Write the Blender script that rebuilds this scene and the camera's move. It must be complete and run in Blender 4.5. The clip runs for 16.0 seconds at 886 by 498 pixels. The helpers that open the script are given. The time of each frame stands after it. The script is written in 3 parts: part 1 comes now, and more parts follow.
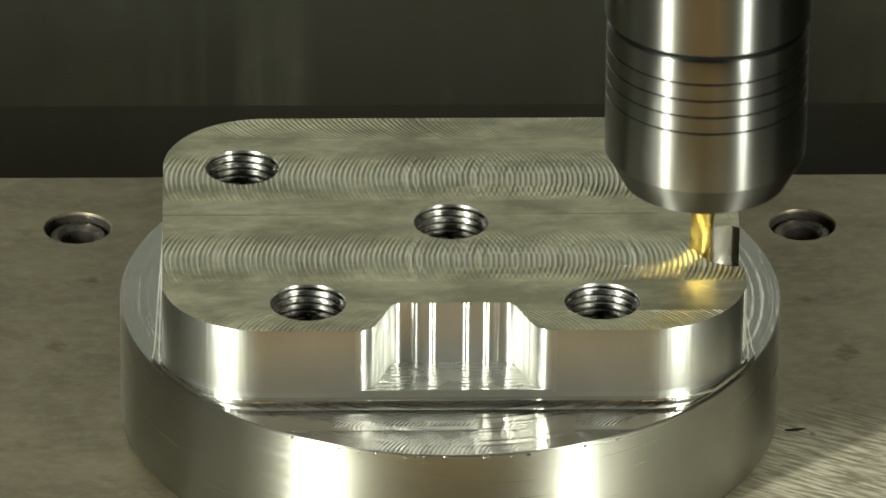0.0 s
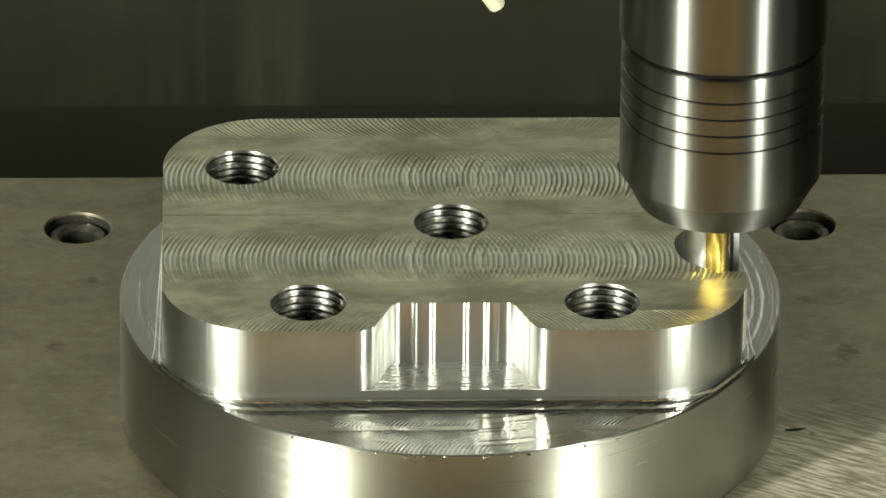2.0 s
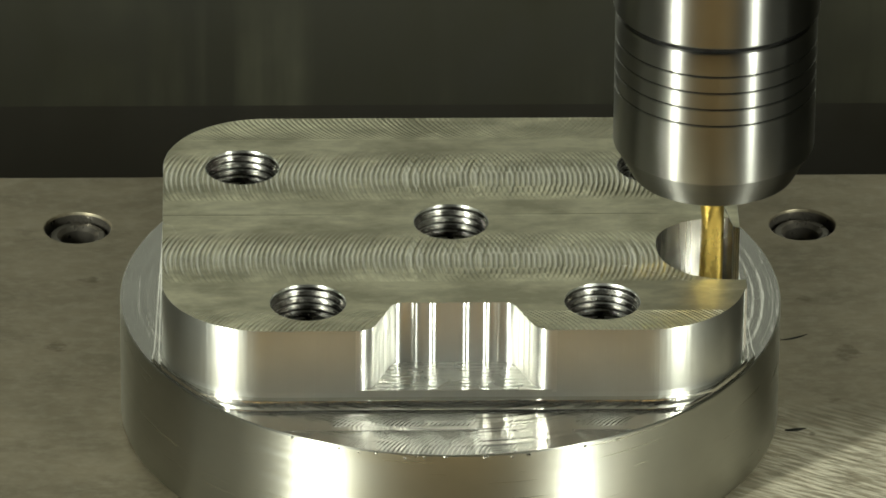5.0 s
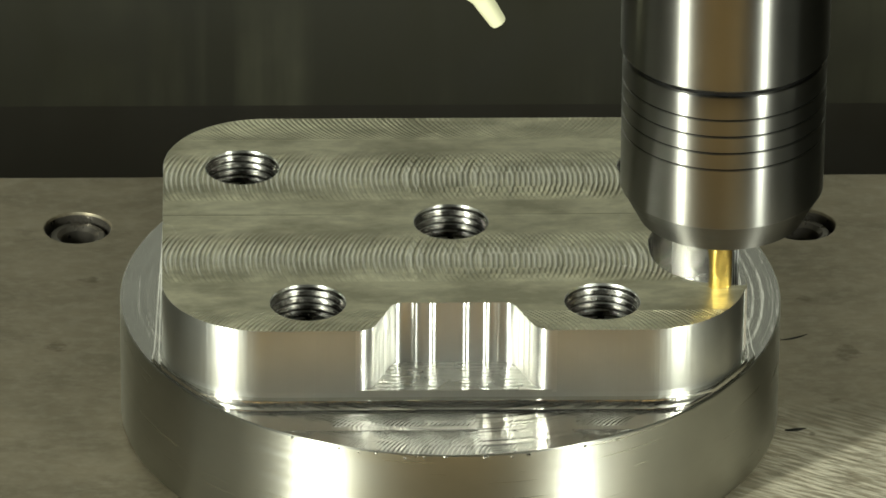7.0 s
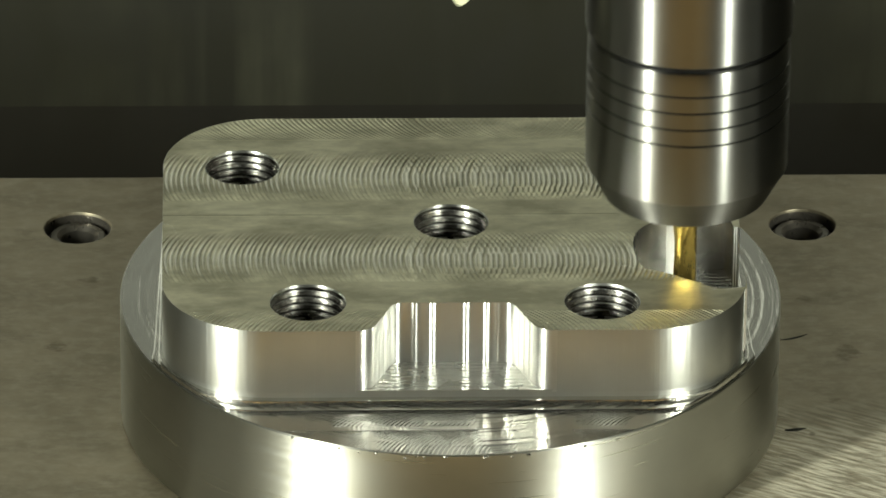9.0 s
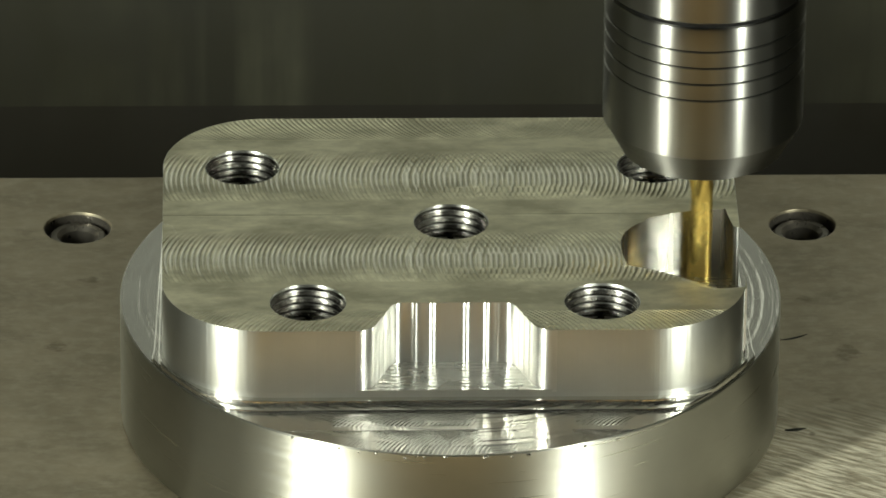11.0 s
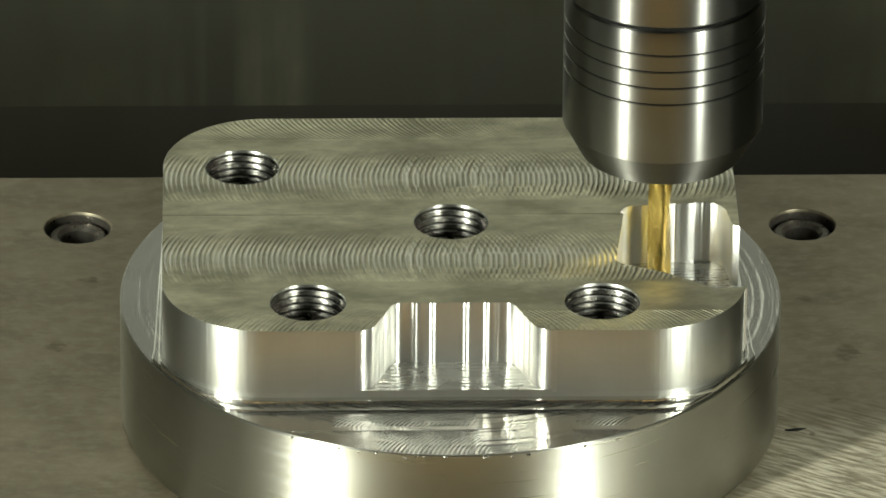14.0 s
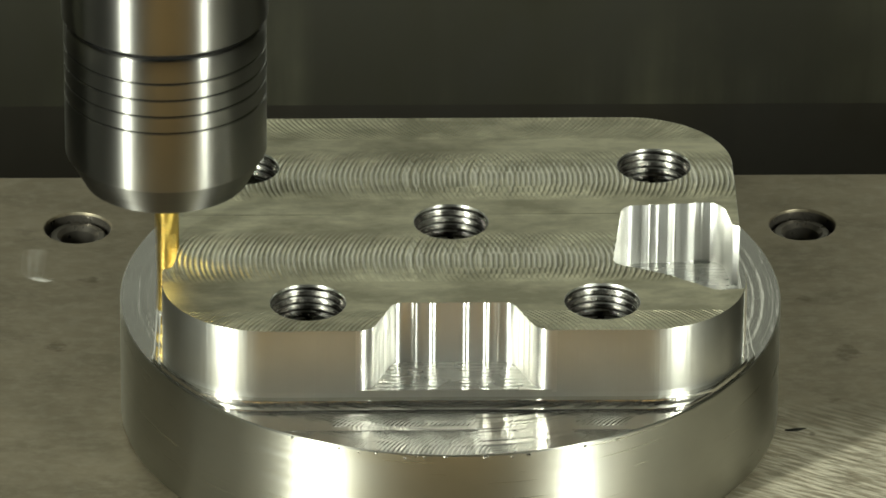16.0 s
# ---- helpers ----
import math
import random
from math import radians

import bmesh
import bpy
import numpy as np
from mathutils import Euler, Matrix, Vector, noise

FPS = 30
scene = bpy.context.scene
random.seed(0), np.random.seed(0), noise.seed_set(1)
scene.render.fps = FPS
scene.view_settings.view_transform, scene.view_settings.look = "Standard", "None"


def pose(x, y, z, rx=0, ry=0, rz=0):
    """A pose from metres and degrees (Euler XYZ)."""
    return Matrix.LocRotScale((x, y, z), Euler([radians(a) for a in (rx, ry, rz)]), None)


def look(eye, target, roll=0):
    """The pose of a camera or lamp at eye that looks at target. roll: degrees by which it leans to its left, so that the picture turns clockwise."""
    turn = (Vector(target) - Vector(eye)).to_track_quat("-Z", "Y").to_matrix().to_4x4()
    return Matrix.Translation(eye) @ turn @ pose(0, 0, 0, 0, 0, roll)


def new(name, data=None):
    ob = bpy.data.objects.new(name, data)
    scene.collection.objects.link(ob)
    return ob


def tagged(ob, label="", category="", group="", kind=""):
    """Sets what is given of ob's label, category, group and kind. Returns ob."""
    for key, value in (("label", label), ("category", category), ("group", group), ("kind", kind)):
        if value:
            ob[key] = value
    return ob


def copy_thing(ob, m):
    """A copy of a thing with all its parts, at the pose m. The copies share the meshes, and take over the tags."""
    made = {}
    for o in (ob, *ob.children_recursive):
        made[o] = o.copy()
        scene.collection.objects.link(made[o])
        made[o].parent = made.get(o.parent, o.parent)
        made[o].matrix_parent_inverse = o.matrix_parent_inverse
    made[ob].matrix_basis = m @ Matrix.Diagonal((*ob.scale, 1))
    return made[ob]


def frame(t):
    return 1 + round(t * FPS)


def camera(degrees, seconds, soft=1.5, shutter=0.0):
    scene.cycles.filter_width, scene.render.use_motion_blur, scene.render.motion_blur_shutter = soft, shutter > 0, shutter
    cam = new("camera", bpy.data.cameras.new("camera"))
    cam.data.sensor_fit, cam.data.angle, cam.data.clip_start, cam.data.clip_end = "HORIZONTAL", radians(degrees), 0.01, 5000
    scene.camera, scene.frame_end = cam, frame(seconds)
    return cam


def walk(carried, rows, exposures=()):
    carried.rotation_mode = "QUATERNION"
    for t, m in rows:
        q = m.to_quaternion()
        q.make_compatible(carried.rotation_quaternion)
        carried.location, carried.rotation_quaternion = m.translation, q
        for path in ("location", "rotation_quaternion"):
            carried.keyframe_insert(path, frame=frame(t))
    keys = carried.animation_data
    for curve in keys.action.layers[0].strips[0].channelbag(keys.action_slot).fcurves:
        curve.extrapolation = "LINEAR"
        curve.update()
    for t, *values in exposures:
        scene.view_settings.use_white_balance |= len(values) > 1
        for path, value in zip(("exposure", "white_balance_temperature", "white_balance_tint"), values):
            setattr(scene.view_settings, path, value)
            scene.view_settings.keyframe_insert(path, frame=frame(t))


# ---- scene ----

# Work space of a milling machine. Origin: middle of the fixture plate's top, under the workpiece; x to the right, y away.
cam = camera(6.07, 16.0, soft=1.7, shutter=0.25)
EYE = (-0.0503, -1.7375, 0.9655)
YAW, PITCH = radians(1.598), radians(27.978)
AIM = tuple(e + d for e, d in zip(EYE, (math.sin(YAW) * math.cos(PITCH), math.cos(YAW) * math.cos(PITCH), -math.sin(PITCH))))
walk(cam, [(0.0, look(EYE, AIM, 0.49)), (16.0, look(EYE, AIM, 0.49))])

# ---- light ----
world = bpy.data.worlds.new("enclosure_air")
world.use_nodes = True
world.node_tree.nodes["Background"].inputs[0].default_value = (0.9, 0.9, 0.75, 1)
world.node_tree.nodes["Background"].inputs[1].default_value = 0.004
scene.world = world


def area_lamp(name, eye, target, w, h, watts, colour):
    data = bpy.data.lights.new(name, "AREA")
    data.shape, data.size, data.size_y, data.energy, data.color = "RECTANGLE", w, h, watts, colour
    ob = new(name, data)
    ob.matrix_world = look(eye, target)
    return ob


LAMP = (0.95, 1.0, 0.86)
area_lamp("work_lamp_west", (-0.78, -0.80, 0.37), (0, 0, 0.08), 0.055, 0.46, 20.0, LAMP)
area_lamp("work_lamp_east", (0.72, -0.86, 0.37), (0, 0, 0.08), 0.055, 0.46, 10.5, LAMP)
scene.view_settings.exposure = 0.08


# ---- materials ----
class Nodes:
    """A short hand for node materials."""

    def __init__(self, name):
        self.mat = bpy.data.materials.new(name)
        self.mat.use_nodes = True
        self.tree = self.mat.node_tree
        self.shader = self.tree.nodes["Principled BSDF"]

    def add(self, kind, **values):
        n = self.tree.nodes.new(kind)
        for key, v in values.items():
            if key in n.inputs:
                n.inputs[key].default_value = v
        return n

    def link(self, a, b):
        self.tree.links.new(a, b)

    def put(self, key, v):
        if isinstance(v, (int, float, tuple)):
            self.shader.inputs[key].default_value = v
        else:
            self.link(v, self.shader.inputs[key])

    def math(self, op, a, b=None, c=None):
        n = self.tree.nodes.new("ShaderNodeMath")
        n.operation = op
        for i, v in enumerate((a, b, c)):
            if v is None:
                continue
            if isinstance(v, (int, float)):
                n.inputs[i].default_value = v
            else:
                self.link(v, n.inputs[i])
        return n.outputs[0]

    def coords(self, scale=(1, 1, 1)):
        tc = self.tree.nodes.new("ShaderNodeTexCoord")
        mp = self.tree.nodes.new("ShaderNodeMapping")
        mp.inputs["Scale"].default_value = scale
        self.link(tc.outputs["Object"], mp.inputs["Vector"])
        return mp.outputs[0]

    def noise(self, scale, stretch=(1, 1, 1), detail=4.0, rough=0.55):
        n = self.add("ShaderNodeTexNoise", Scale=scale, Detail=detail, Roughness=rough)
        self.link(self.coords(stretch), n.inputs["Vector"])
        return n.outputs["Fac"]

    def ramp(self, fac, lo, hi, a=0.0, b=1.0):
        n = self.tree.nodes.new("ShaderNodeMapRange")
        n.inputs[1].default_value, n.inputs[2].default_value = lo, hi
        n.inputs[3].default_value, n.inputs[4].default_value = a, b
        self.link(fac, n.inputs[0])
        return n.outputs[0]

    def mix(self, fac, c1, c2):
        n = self.tree.nodes.new("ShaderNodeMix")
        n.data_type = "RGBA"
        if isinstance(fac, (int, float)):
            n.inputs[0].default_value = fac
        else:
            self.link(fac, n.inputs[0])
        for i, c in ((6, c1), (7, c2)):
            if isinstance(c, tuple):
                n.inputs[i].default_value = (*c, 1)
            else:
                self.link(c, n.inputs[i])
        return n.outputs[2]

    def bump(self, height, strength, distance):
        n = self.add("ShaderNodeBump", Strength=strength, Distance=distance)
        self.link(height, n.inputs["Height"])
        self.link(n.outputs[0], self.shader.inputs["Normal"])

    def brushed(self, amount, turn):
        """Grooves that lie level: the reflection spreads up and down across them."""
        up = self.tree.nodes.new("ShaderNodeCombineXYZ")
        up.inputs[2].default_value = 1.0
        self.link(up.outputs[0], self.shader.inputs["Tangent"])
        self.put("Anisotropic", amount)
        self.put("Anisotropic Rotation", turn)


def metal(name, c1, c2, rough, grain, stretch, aniso=0.0, turn=0.0, bump=0.0, metallic=1.0, depth=0.0002, vary=1.0):
    m = Nodes(name)
    big, fine = m.noise(grain * 0.06), m.noise(grain, stretch)
    m.put("Base Color", m.mix(m.ramp(big, 0.35, 0.65), c1, c2))
    m.put("Metallic", metallic)
    m.put("Roughness", m.ramp(fine, 0.3, 0.7, rough * (1 - 0.2 * vary), rough * (1 + 0.25 * vary)))
    if aniso:
        m.brushed(aniso, turn)
    if bump:
        m.bump(fine, bump, depth)
    return m.mat


TURNED = metal("turned_aluminium", (0.77, 0.77, 0.72), (0.66, 0.66, 0.61), 0.33, 400, (0.05, 0.05, 4), 0.97, 0.0)
MILLED = metal("milled_aluminium", (0.70, 0.70, 0.66), (0.63, 0.63, 0.59), 0.38, 900, (1.5, 1.5, 0.03), 0.86, 0.0, 0.16, metallic=0.985, vary=0.4)
WALLS = metal("notch_wall_aluminium", (0.86, 0.86, 0.83), (0.80, 0.79, 0.75), 0.34, 420, (1, 1, 0.006), 0.97, 0.0, 0.06, metallic=0.965)
FINE_WALL = metal("fine_milled_notch_wall", (0.90, 0.90, 0.87), (0.84, 0.83, 0.80), 0.41, 420, (1, 1, 0.006), 0.68, 0.0, 0.05)
# Same aluminium as the walls, darkened to paint the chuck's shade over the cut.
FRESH = metal("fresh_cut_shaded_aluminium", (0.54, 0.525, 0.485), (0.47, 0.455, 0.42), 0.25, 160, (1, 1, 0.02), 0.5, 0.0, 0.15, depth=0.0006)


def milled_floor():
    """Aluminium milled flat, with overlapping fine cutter arcs."""
    m = Nodes("milled_ledge_aluminium")
    cloud, fine = m.noise(60, detail=5), m.noise(420, (1, 0.12, 1), 3)
    out = m.tree.nodes.new("ShaderNodeVectorMath")
    out.operation = "LENGTH"
    m.link(m.coords((1, 1, 0)), out.inputs[0])
    sweep = m.add("ShaderNodeTexNoise", Scale=1.0, Detail=1.0, Roughness=0.5)
    sweep.noise_dimensions = "1D"
    m.link(m.math("MULTIPLY", out.outputs["Value"], 420.0), sweep.inputs["W"])
    m.put("Base Color", m.mix(m.ramp(cloud, 0.35, 0.65), (0.80, 0.79, 0.745), (0.65, 0.64, 0.60)))
    m.put("Metallic", 1.0)
    m.put("Roughness", m.ramp(cloud, 0.3, 0.7, 0.11, 0.21))
    sep = m.tree.nodes.new("ShaderNodeSeparateXYZ")
    m.link(m.coords(), sep.inputs[0])
    x, y = sep.outputs[0], sep.outputs[1]
    height = m.math("MULTIPLY_ADD", sweep.outputs["Fac"], 1.7, fine)
    for R, yc, lo, hi, amount in ((0.011, -0.0690, -0.0640, -0.0585, 0.8), (0.014, -0.0800, -0.0780, -0.0640, 0.5)):
        dy = m.math("SUBTRACT", y, yc)
        arc = m.math("SQRT", m.math("MAXIMUM", m.math("SUBTRACT", R * R, m.math("MULTIPLY", dy, dy)), 0.0))
        wave = m.math("SINE", m.math("MULTIPLY", m.math("ADD", x, arc), 2 * math.pi / 0.0011))
        band = m.math("MULTIPLY", m.ramp(y, lo - 0.0006, lo), m.ramp(y, hi + 0.0006, hi))
        patchy = m.math("MULTIPLY", band, m.ramp(m.noise(55, (1, 0.3, 1), 3), 0.42, 0.62, 0.0, amount))
        height = m.math("ADD", height, m.math("MULTIPLY", wave, patchy))
    m.bump(height, 0.4, 0.0003)
    return m.mat


LEDGE = milled_floor()


def notch_floor():
    """Aluminium floor of a notch, with the fine ridges of the end mill's passes."""
    m = Nodes("notch_floor_aluminium")
    sep = m.tree.nodes.new("ShaderNodeSeparateXYZ")
    m.link(m.coords(), sep.inputs[0])
    sway = m.math("MULTIPLY_ADD", m.noise(90, (1, 0.6, 1), 3), 0.0016, sep.outputs[1])
    wave = m.math("SINE", m.math("MULTIPLY", sway, 2 * math.pi / 0.0016))
    cloud = m.noise(140, detail=4)
    m.put("Base Color", m.mix(m.ramp(cloud, 0.35, 0.65), (0.80, 0.80, 0.78), (0.66, 0.66, 0.63)))
    m.put("Metallic", 1.0)
    m.put("Roughness", m.ramp(cloud, 0.3, 0.7, 0.20, 0.32))
    m.bump(m.math("MULTIPLY_ADD", wave, 0.8, m.noise(500, (0.2, 1, 1), 3)), 0.6, 0.0003)
    return m.mat


NOTCH_FLOOR = notch_floor()
CHIP = metal("bright_chip_aluminium", (0.92, 0.92, 0.88), (0.84, 0.84, 0.80), 0.42, 300, (1, 1, 1), metallic=0.6)
STEEL = metal("ground_tool_steel", (0.31, 0.305, 0.287), (0.265, 0.26, 0.245), 0.33, 500, (0.02, 0.02, 5), 1.0, 0.0, vary=0.3)
# Chuck steel again, darkened for the shade that the cone mirrors underneath.
NOSE = metal("shaded_nose_steel", (0.20, 0.195, 0.18), (0.16, 0.157, 0.145), 0.38, 500, (0.02, 0.02, 5), 0.97, 0.0)
# Near-black: shade painted into recesses, and the colour of the dark chips.
DARK = metal("recess_shade_and_chip_dark", (0.02, 0.02, 0.02), (0.03, 0.03, 0.025), 0.5, 300, (1, 1, 1))
THREAD = metal("cut_thread", (0.30, 0.29, 0.265), (0.05, 0.046, 0.04), 0.27, 5000, (1, 1, 1))
GOLD = metal("titanium_nitride_coat", (0.88, 0.66, 0.20), (0.80, 0.57, 0.15), 0.28, 500, (1, 1, 0.3))
# Black oxide of the screws; also the painted shade of their counterbores.
OXIDE_AND_SHADE = metal("black_oxide_and_bore_shade", (0.11, 0.10, 0.085), (0.17, 0.155, 0.13), 0.30, 300, (1, 1, 1), metallic=0.7)


def face_milled():
    """Aluminium with the crossing arcs of a face mill in bands, their glint painted on the crests."""
    m = Nodes("face_milled_aluminium")
    sep = m.tree.nodes.new("ShaderNodeSeparateXYZ")
    m.link(m.coords(), sep.inputs[0])
    x, y = sep.outputs[0], sep.outputs[1]
    height, shine = None, None
    R = 0.0262
    for centre, lo, hi in ((0.0625, 0.0425, 0.06), (0.0215, 0.0035, 0.0425), (-0.0195, -0.044, 0.0035), (-0.064, -0.06, -0.044)):
        inside = m.math("MULTIPLY", m.math("GREATER_THAN", y, lo), m.math("LESS_THAN", y, hi))
        dy = m.math("SUBTRACT", y, centre)
        arc = m.math("SQRT", m.math("MAXIMUM", m.math("SUBTRACT", R * R, m.math("MULTIPLY", dy, dy)), 0.0))
        near = m.ramp(m.math("ABSOLUTE", m.math("SUBTRACT", dy, 0.002)), 0.0015, 0.0125, 1.0, 0.0) if abs(centre) < 0.03 else (0.14 if centre > 0 else 0.3)
        for sign in (-1, 1):
            u = m.math("MULTIPLY_ADD", arc, sign, x)
            n = m.add("ShaderNodeTexNoise", Scale=1.0, Detail=0.6, Roughness=0.5)
            n.noise_dimensions = "1D"
            m.link(m.math("MULTIPLY", u, 850.0), n.inputs["W"])
            wave = m.math("SINE", m.math("MULTIPLY", u, 2 * math.pi / 0.00125))
            h = m.math("MULTIPLY_ADD", n.outputs["Fac"], 2.4, m.math("MULTIPLY", wave, 0.75))
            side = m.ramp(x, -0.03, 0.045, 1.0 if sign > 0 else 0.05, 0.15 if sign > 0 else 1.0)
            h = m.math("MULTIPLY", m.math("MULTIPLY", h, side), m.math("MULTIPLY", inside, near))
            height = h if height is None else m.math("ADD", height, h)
    for edge in (0.0425, 0.0035):
        ridge = m.ramp(m.math("ABSOLUTE", m.math("SUBTRACT", y, edge)), 0.0, 0.0005, 0.3, 0.0)
        height = m.math("ADD", height, m.math("MULTIPLY", ridge, m.ramp(m.noise(25, (1, 0.1, 1)), 0.40, 0.6)))
    smear = m.noise(60, (0.8, 1.5, 1), 7, 0.62)
    worn = m.mix(m.ramp(smear, 0.40, 0.61), (0.70, 0.67, 0.495), (0.385, 0.365, 0.26))
    worn = m.mix(m.ramp(m.noise(330, (0.5, 1.6, 1), 4), 0.45, 0.7, 0.0, 0.45), worn, (0.42, 0.40, 0.295))
    # Crests go near-white: light caught by the arcs, put into the colour.
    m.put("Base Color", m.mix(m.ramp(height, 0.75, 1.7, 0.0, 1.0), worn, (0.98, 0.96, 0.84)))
    m.put("Metallic", 0.85)
    m.put("Roughness", m.ramp(smear, 0.3, 0.7, 0.34, 0.46))
    m.bump(height, 1.0, 0.00075)
    return m.mat


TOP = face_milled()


def plate_steel():
    """Ground steel gone brown with oil: clouds, rust spots, fine scratches, and coarse slanting mill marks towards the
    front right, coloured paler as if lit.
    """
    m = Nodes("stained_fixture_plate")
    sep = m.tree.nodes.new("ShaderNodeSeparateXYZ")
    m.link(m.coords(), sep.inputs[0])
    x, y = sep.outputs[0], sep.outputs[1]
    blotch, grain, scr = m.noise(14, detail=6), m.noise(120, (0.5, 2.2, 1), 7), m.noise(700, (0.12, 3, 1))
    spots = m.ramp(m.noise(60, (0.7, 1.6, 1), detail=8, rough=0.72), 0.60, 0.70)
    slant = m.math("MULTIPLY_ADD", x, 0.55, y)
    comb = m.tree.nodes.new("ShaderNodeCombineXYZ")
    m.link(m.math("MULTIPLY", x, 110.0), comb.inputs[0])
    m.link(m.math("MULTIPLY", slant, 820.0), comb.inputs[1])
    streak = m.add("ShaderNodeTexNoise", Scale=1.0, Detail=5.0, Roughness=0.62)
    m.link(comb.outputs[0], streak.inputs["Vector"])
    coarse = m.math("MULTIPLY", m.ramp(x, 0.052, 0.080), m.ramp(y, 0.004, -0.022))
    saw = m.math("FRACT", m.math("ADD", m.math("MULTIPLY", slant, 620.0), m.math("MULTIPLY", streak.outputs["Fac"], 3.0)))
    line = m.math("MULTIPLY_ADD", m.math("MULTIPLY", coarse, saw), 7.0, m.math("MULTIPLY", streak.outputs["Fac"], m.math("MULTIPLY_ADD", coarse, 3.0, 0.4)))
    base = m.mix(m.ramp(blotch, 0.3, 0.7), (0.309, 0.267, 0.188), (0.238, 0.205, 0.142))
    base = m.mix(m.ramp(grain, 0.35, 0.75, 0.0, 0.6), base, (0.360, 0.322, 0.243))
    base = m.mix(m.ramp(m.noise(38, (1, 1.6, 1), 7, 0.62), 0.42, 0.66, 0.0, 0.75), base, (0.183, 0.159, 0.109))
    base = m.mix(m.ramp(m.noise(230, (1, 1.5, 1), 5, 0.65), 0.45, 0.7, 0.0, 0.45), base, (0.402, 0.368, 0.285))
    # The marks' pale tone also paints the lamplit wedge at the front right.
    base = m.mix(m.math("MULTIPLY", coarse, m.ramp(streak.outputs["Fac"], 0.44, 0.60, 0.0, 0.8)), base, (0.70, 0.65, 0.52))
    base = m.mix(m.math("MULTIPLY", spots, 0.45), base, (0.12, 0.10, 0.07))
    ragged = m.noise(320, (0.8, 1.4, 1), 6, 0.7)
    for sx, sy, w, h in ((0.0965, 0.0255, 0.0045, 0.0050), (0.0855, -0.0150, 0.0010, 0.0012), (0.092, 0.002, 0.0022, 0.002), (0.088, 0.052, 0.003, 0.002), (-0.094, 0.030, 0.003, 0.003), (-0.086, 0.064, 0.004, 0.002)):
        u = m.math("DIVIDE", m.math("SUBTRACT", x, sx), w)
        v = m.math("DIVIDE", m.math("SUBTRACT", y, sy), h)
        d = m.math("ADD", m.math("MULTIPLY", u, u), m.math("MULTIPLY", v, v))
        d = m.math("ADD", d, m.ramp(ragged, 0.3, 0.7, -0.6, 1.2))
        base = m.mix(m.ramp(d, 0.2, 1.0, 0.6, 0.0), base, (0.10, 0.075, 0.045))
    m.put("Base Color", base)
    m.put("Metallic", m.math("MULTIPLY_ADD", coarse, -0.6, 0.82))
    m.put("Specular IOR Level", 0.2)
    m.put("Roughness", m.ramp(grain, 0.3, 0.7, 0.38, 0.50))
    m.bump(m.math("ADD", m.math("MULTIPLY", scr, 0.8), line), 0.3, 0.0003)
    return m.mat


PLATE = plate_steel()


def painted(name, c1, c2, rough, scale, stretch=(1, 1, 1), metallic=0.0):
    m = Nodes(name)
    n = m.noise(scale, stretch, 5)
    m.put("Base Color", m.mix(m.ramp(n, 0.3, 0.7), c1, c2))
    m.put("Roughness", m.ramp(n, 0.3, 0.7, rough, rough * 1.3))
    m.put("Metallic", metallic)
    return m.mat


def stained_wall(name, dry, wet):
    """Dark sheet with paler upright runs of dried coolant."""
    m = Nodes(name)
    runs, blot, fade = m.noise(7.0, (7.5, 7.5, 0.55), 4, 0.6), m.noise(30.0, (1, 1, 0.7), 5), m.noise(9.0, (1.2, 1.2, 1.5), 3)
    pale = m.math("MULTIPLY", m.ramp(runs, 0.45, 0.75), m.ramp(fade, 0.40, 0.60))
    base = m.mix(pale, wet, dry)
    m.put("Base Color", m.mix(m.ramp(blot, 0.42, 0.72, 0.0, 0.6), base, tuple(c * 0.6 for c in wet)))
    m.put("Roughness", m.ramp(blot, 0.3, 0.7, 0.45, 0.65))
    return m.mat


BACK = stained_wall("stained_dark_sheet", (0.076, 0.074, 0.046), (0.0238, 0.0224, 0.0130))
LOW_STRIP = stained_wall("brown_black_sheet", (0.024, 0.0205, 0.012), (0.0165, 0.0142, 0.0085))
UPPER = painted("light_reflector_sheet", (0.52, 0.52, 0.49), (0.60, 0.60, 0.57), 0.5, 4.0)
MIDDLE = painted("grey_centre_sheet", (0.12, 0.12, 0.112), (0.15, 0.15, 0.14), 0.5, 4.0)
DIM = painted("dark_unseen_sheet", (0.020, 0.020, 0.018), (0.028, 0.028, 0.025), 0.55, 4.0)
TROUGH = painted("oily_trough", (0.003, 0.003, 0.0022), (0.005, 0.005, 0.004), 0.6, 8.0)
SHEET = painted("grey_enclosure_sheet", (0.34, 0.34, 0.31), (0.41, 0.41, 0.38), 0.5, 3.0)
AMBER = painted("amber_brown_apron", (0.60, 0.37, 0.135), (0.68, 0.43, 0.17), 0.5, 9.0)
PLASTIC = painted("pale_nozzle_plastic", (0.62, 0.62, 0.42), (0.70, 0.70, 0.50), 0.45, 40)
CAST = painted("cast_table", (0.035, 0.035, 0.030), (0.055, 0.055, 0.047), 0.5, 20, metallic=0.5)


# ---- mesh helpers ----
def finish(me, angle=30.0):
    me.set_sharp_from_angle(angle=radians(angle))
    hard = {e.key for e in me.edges if e.use_edge_sharp}
    me.polygons.foreach_set("use_smooth", [abs(p.normal.z) < 0.995 and not all(k in hard for k in p.edge_keys) for p in me.polygons])
    me.update()
    return me


def mesh_part(name, me, material, parent=None, label=""):
    ob = new(name, me)
    for m in material if isinstance(material, (list, tuple)) else [material]:
        me.materials.append(m)
    if parent is not None:
        ob.parent = parent
    return tagged(ob, label)


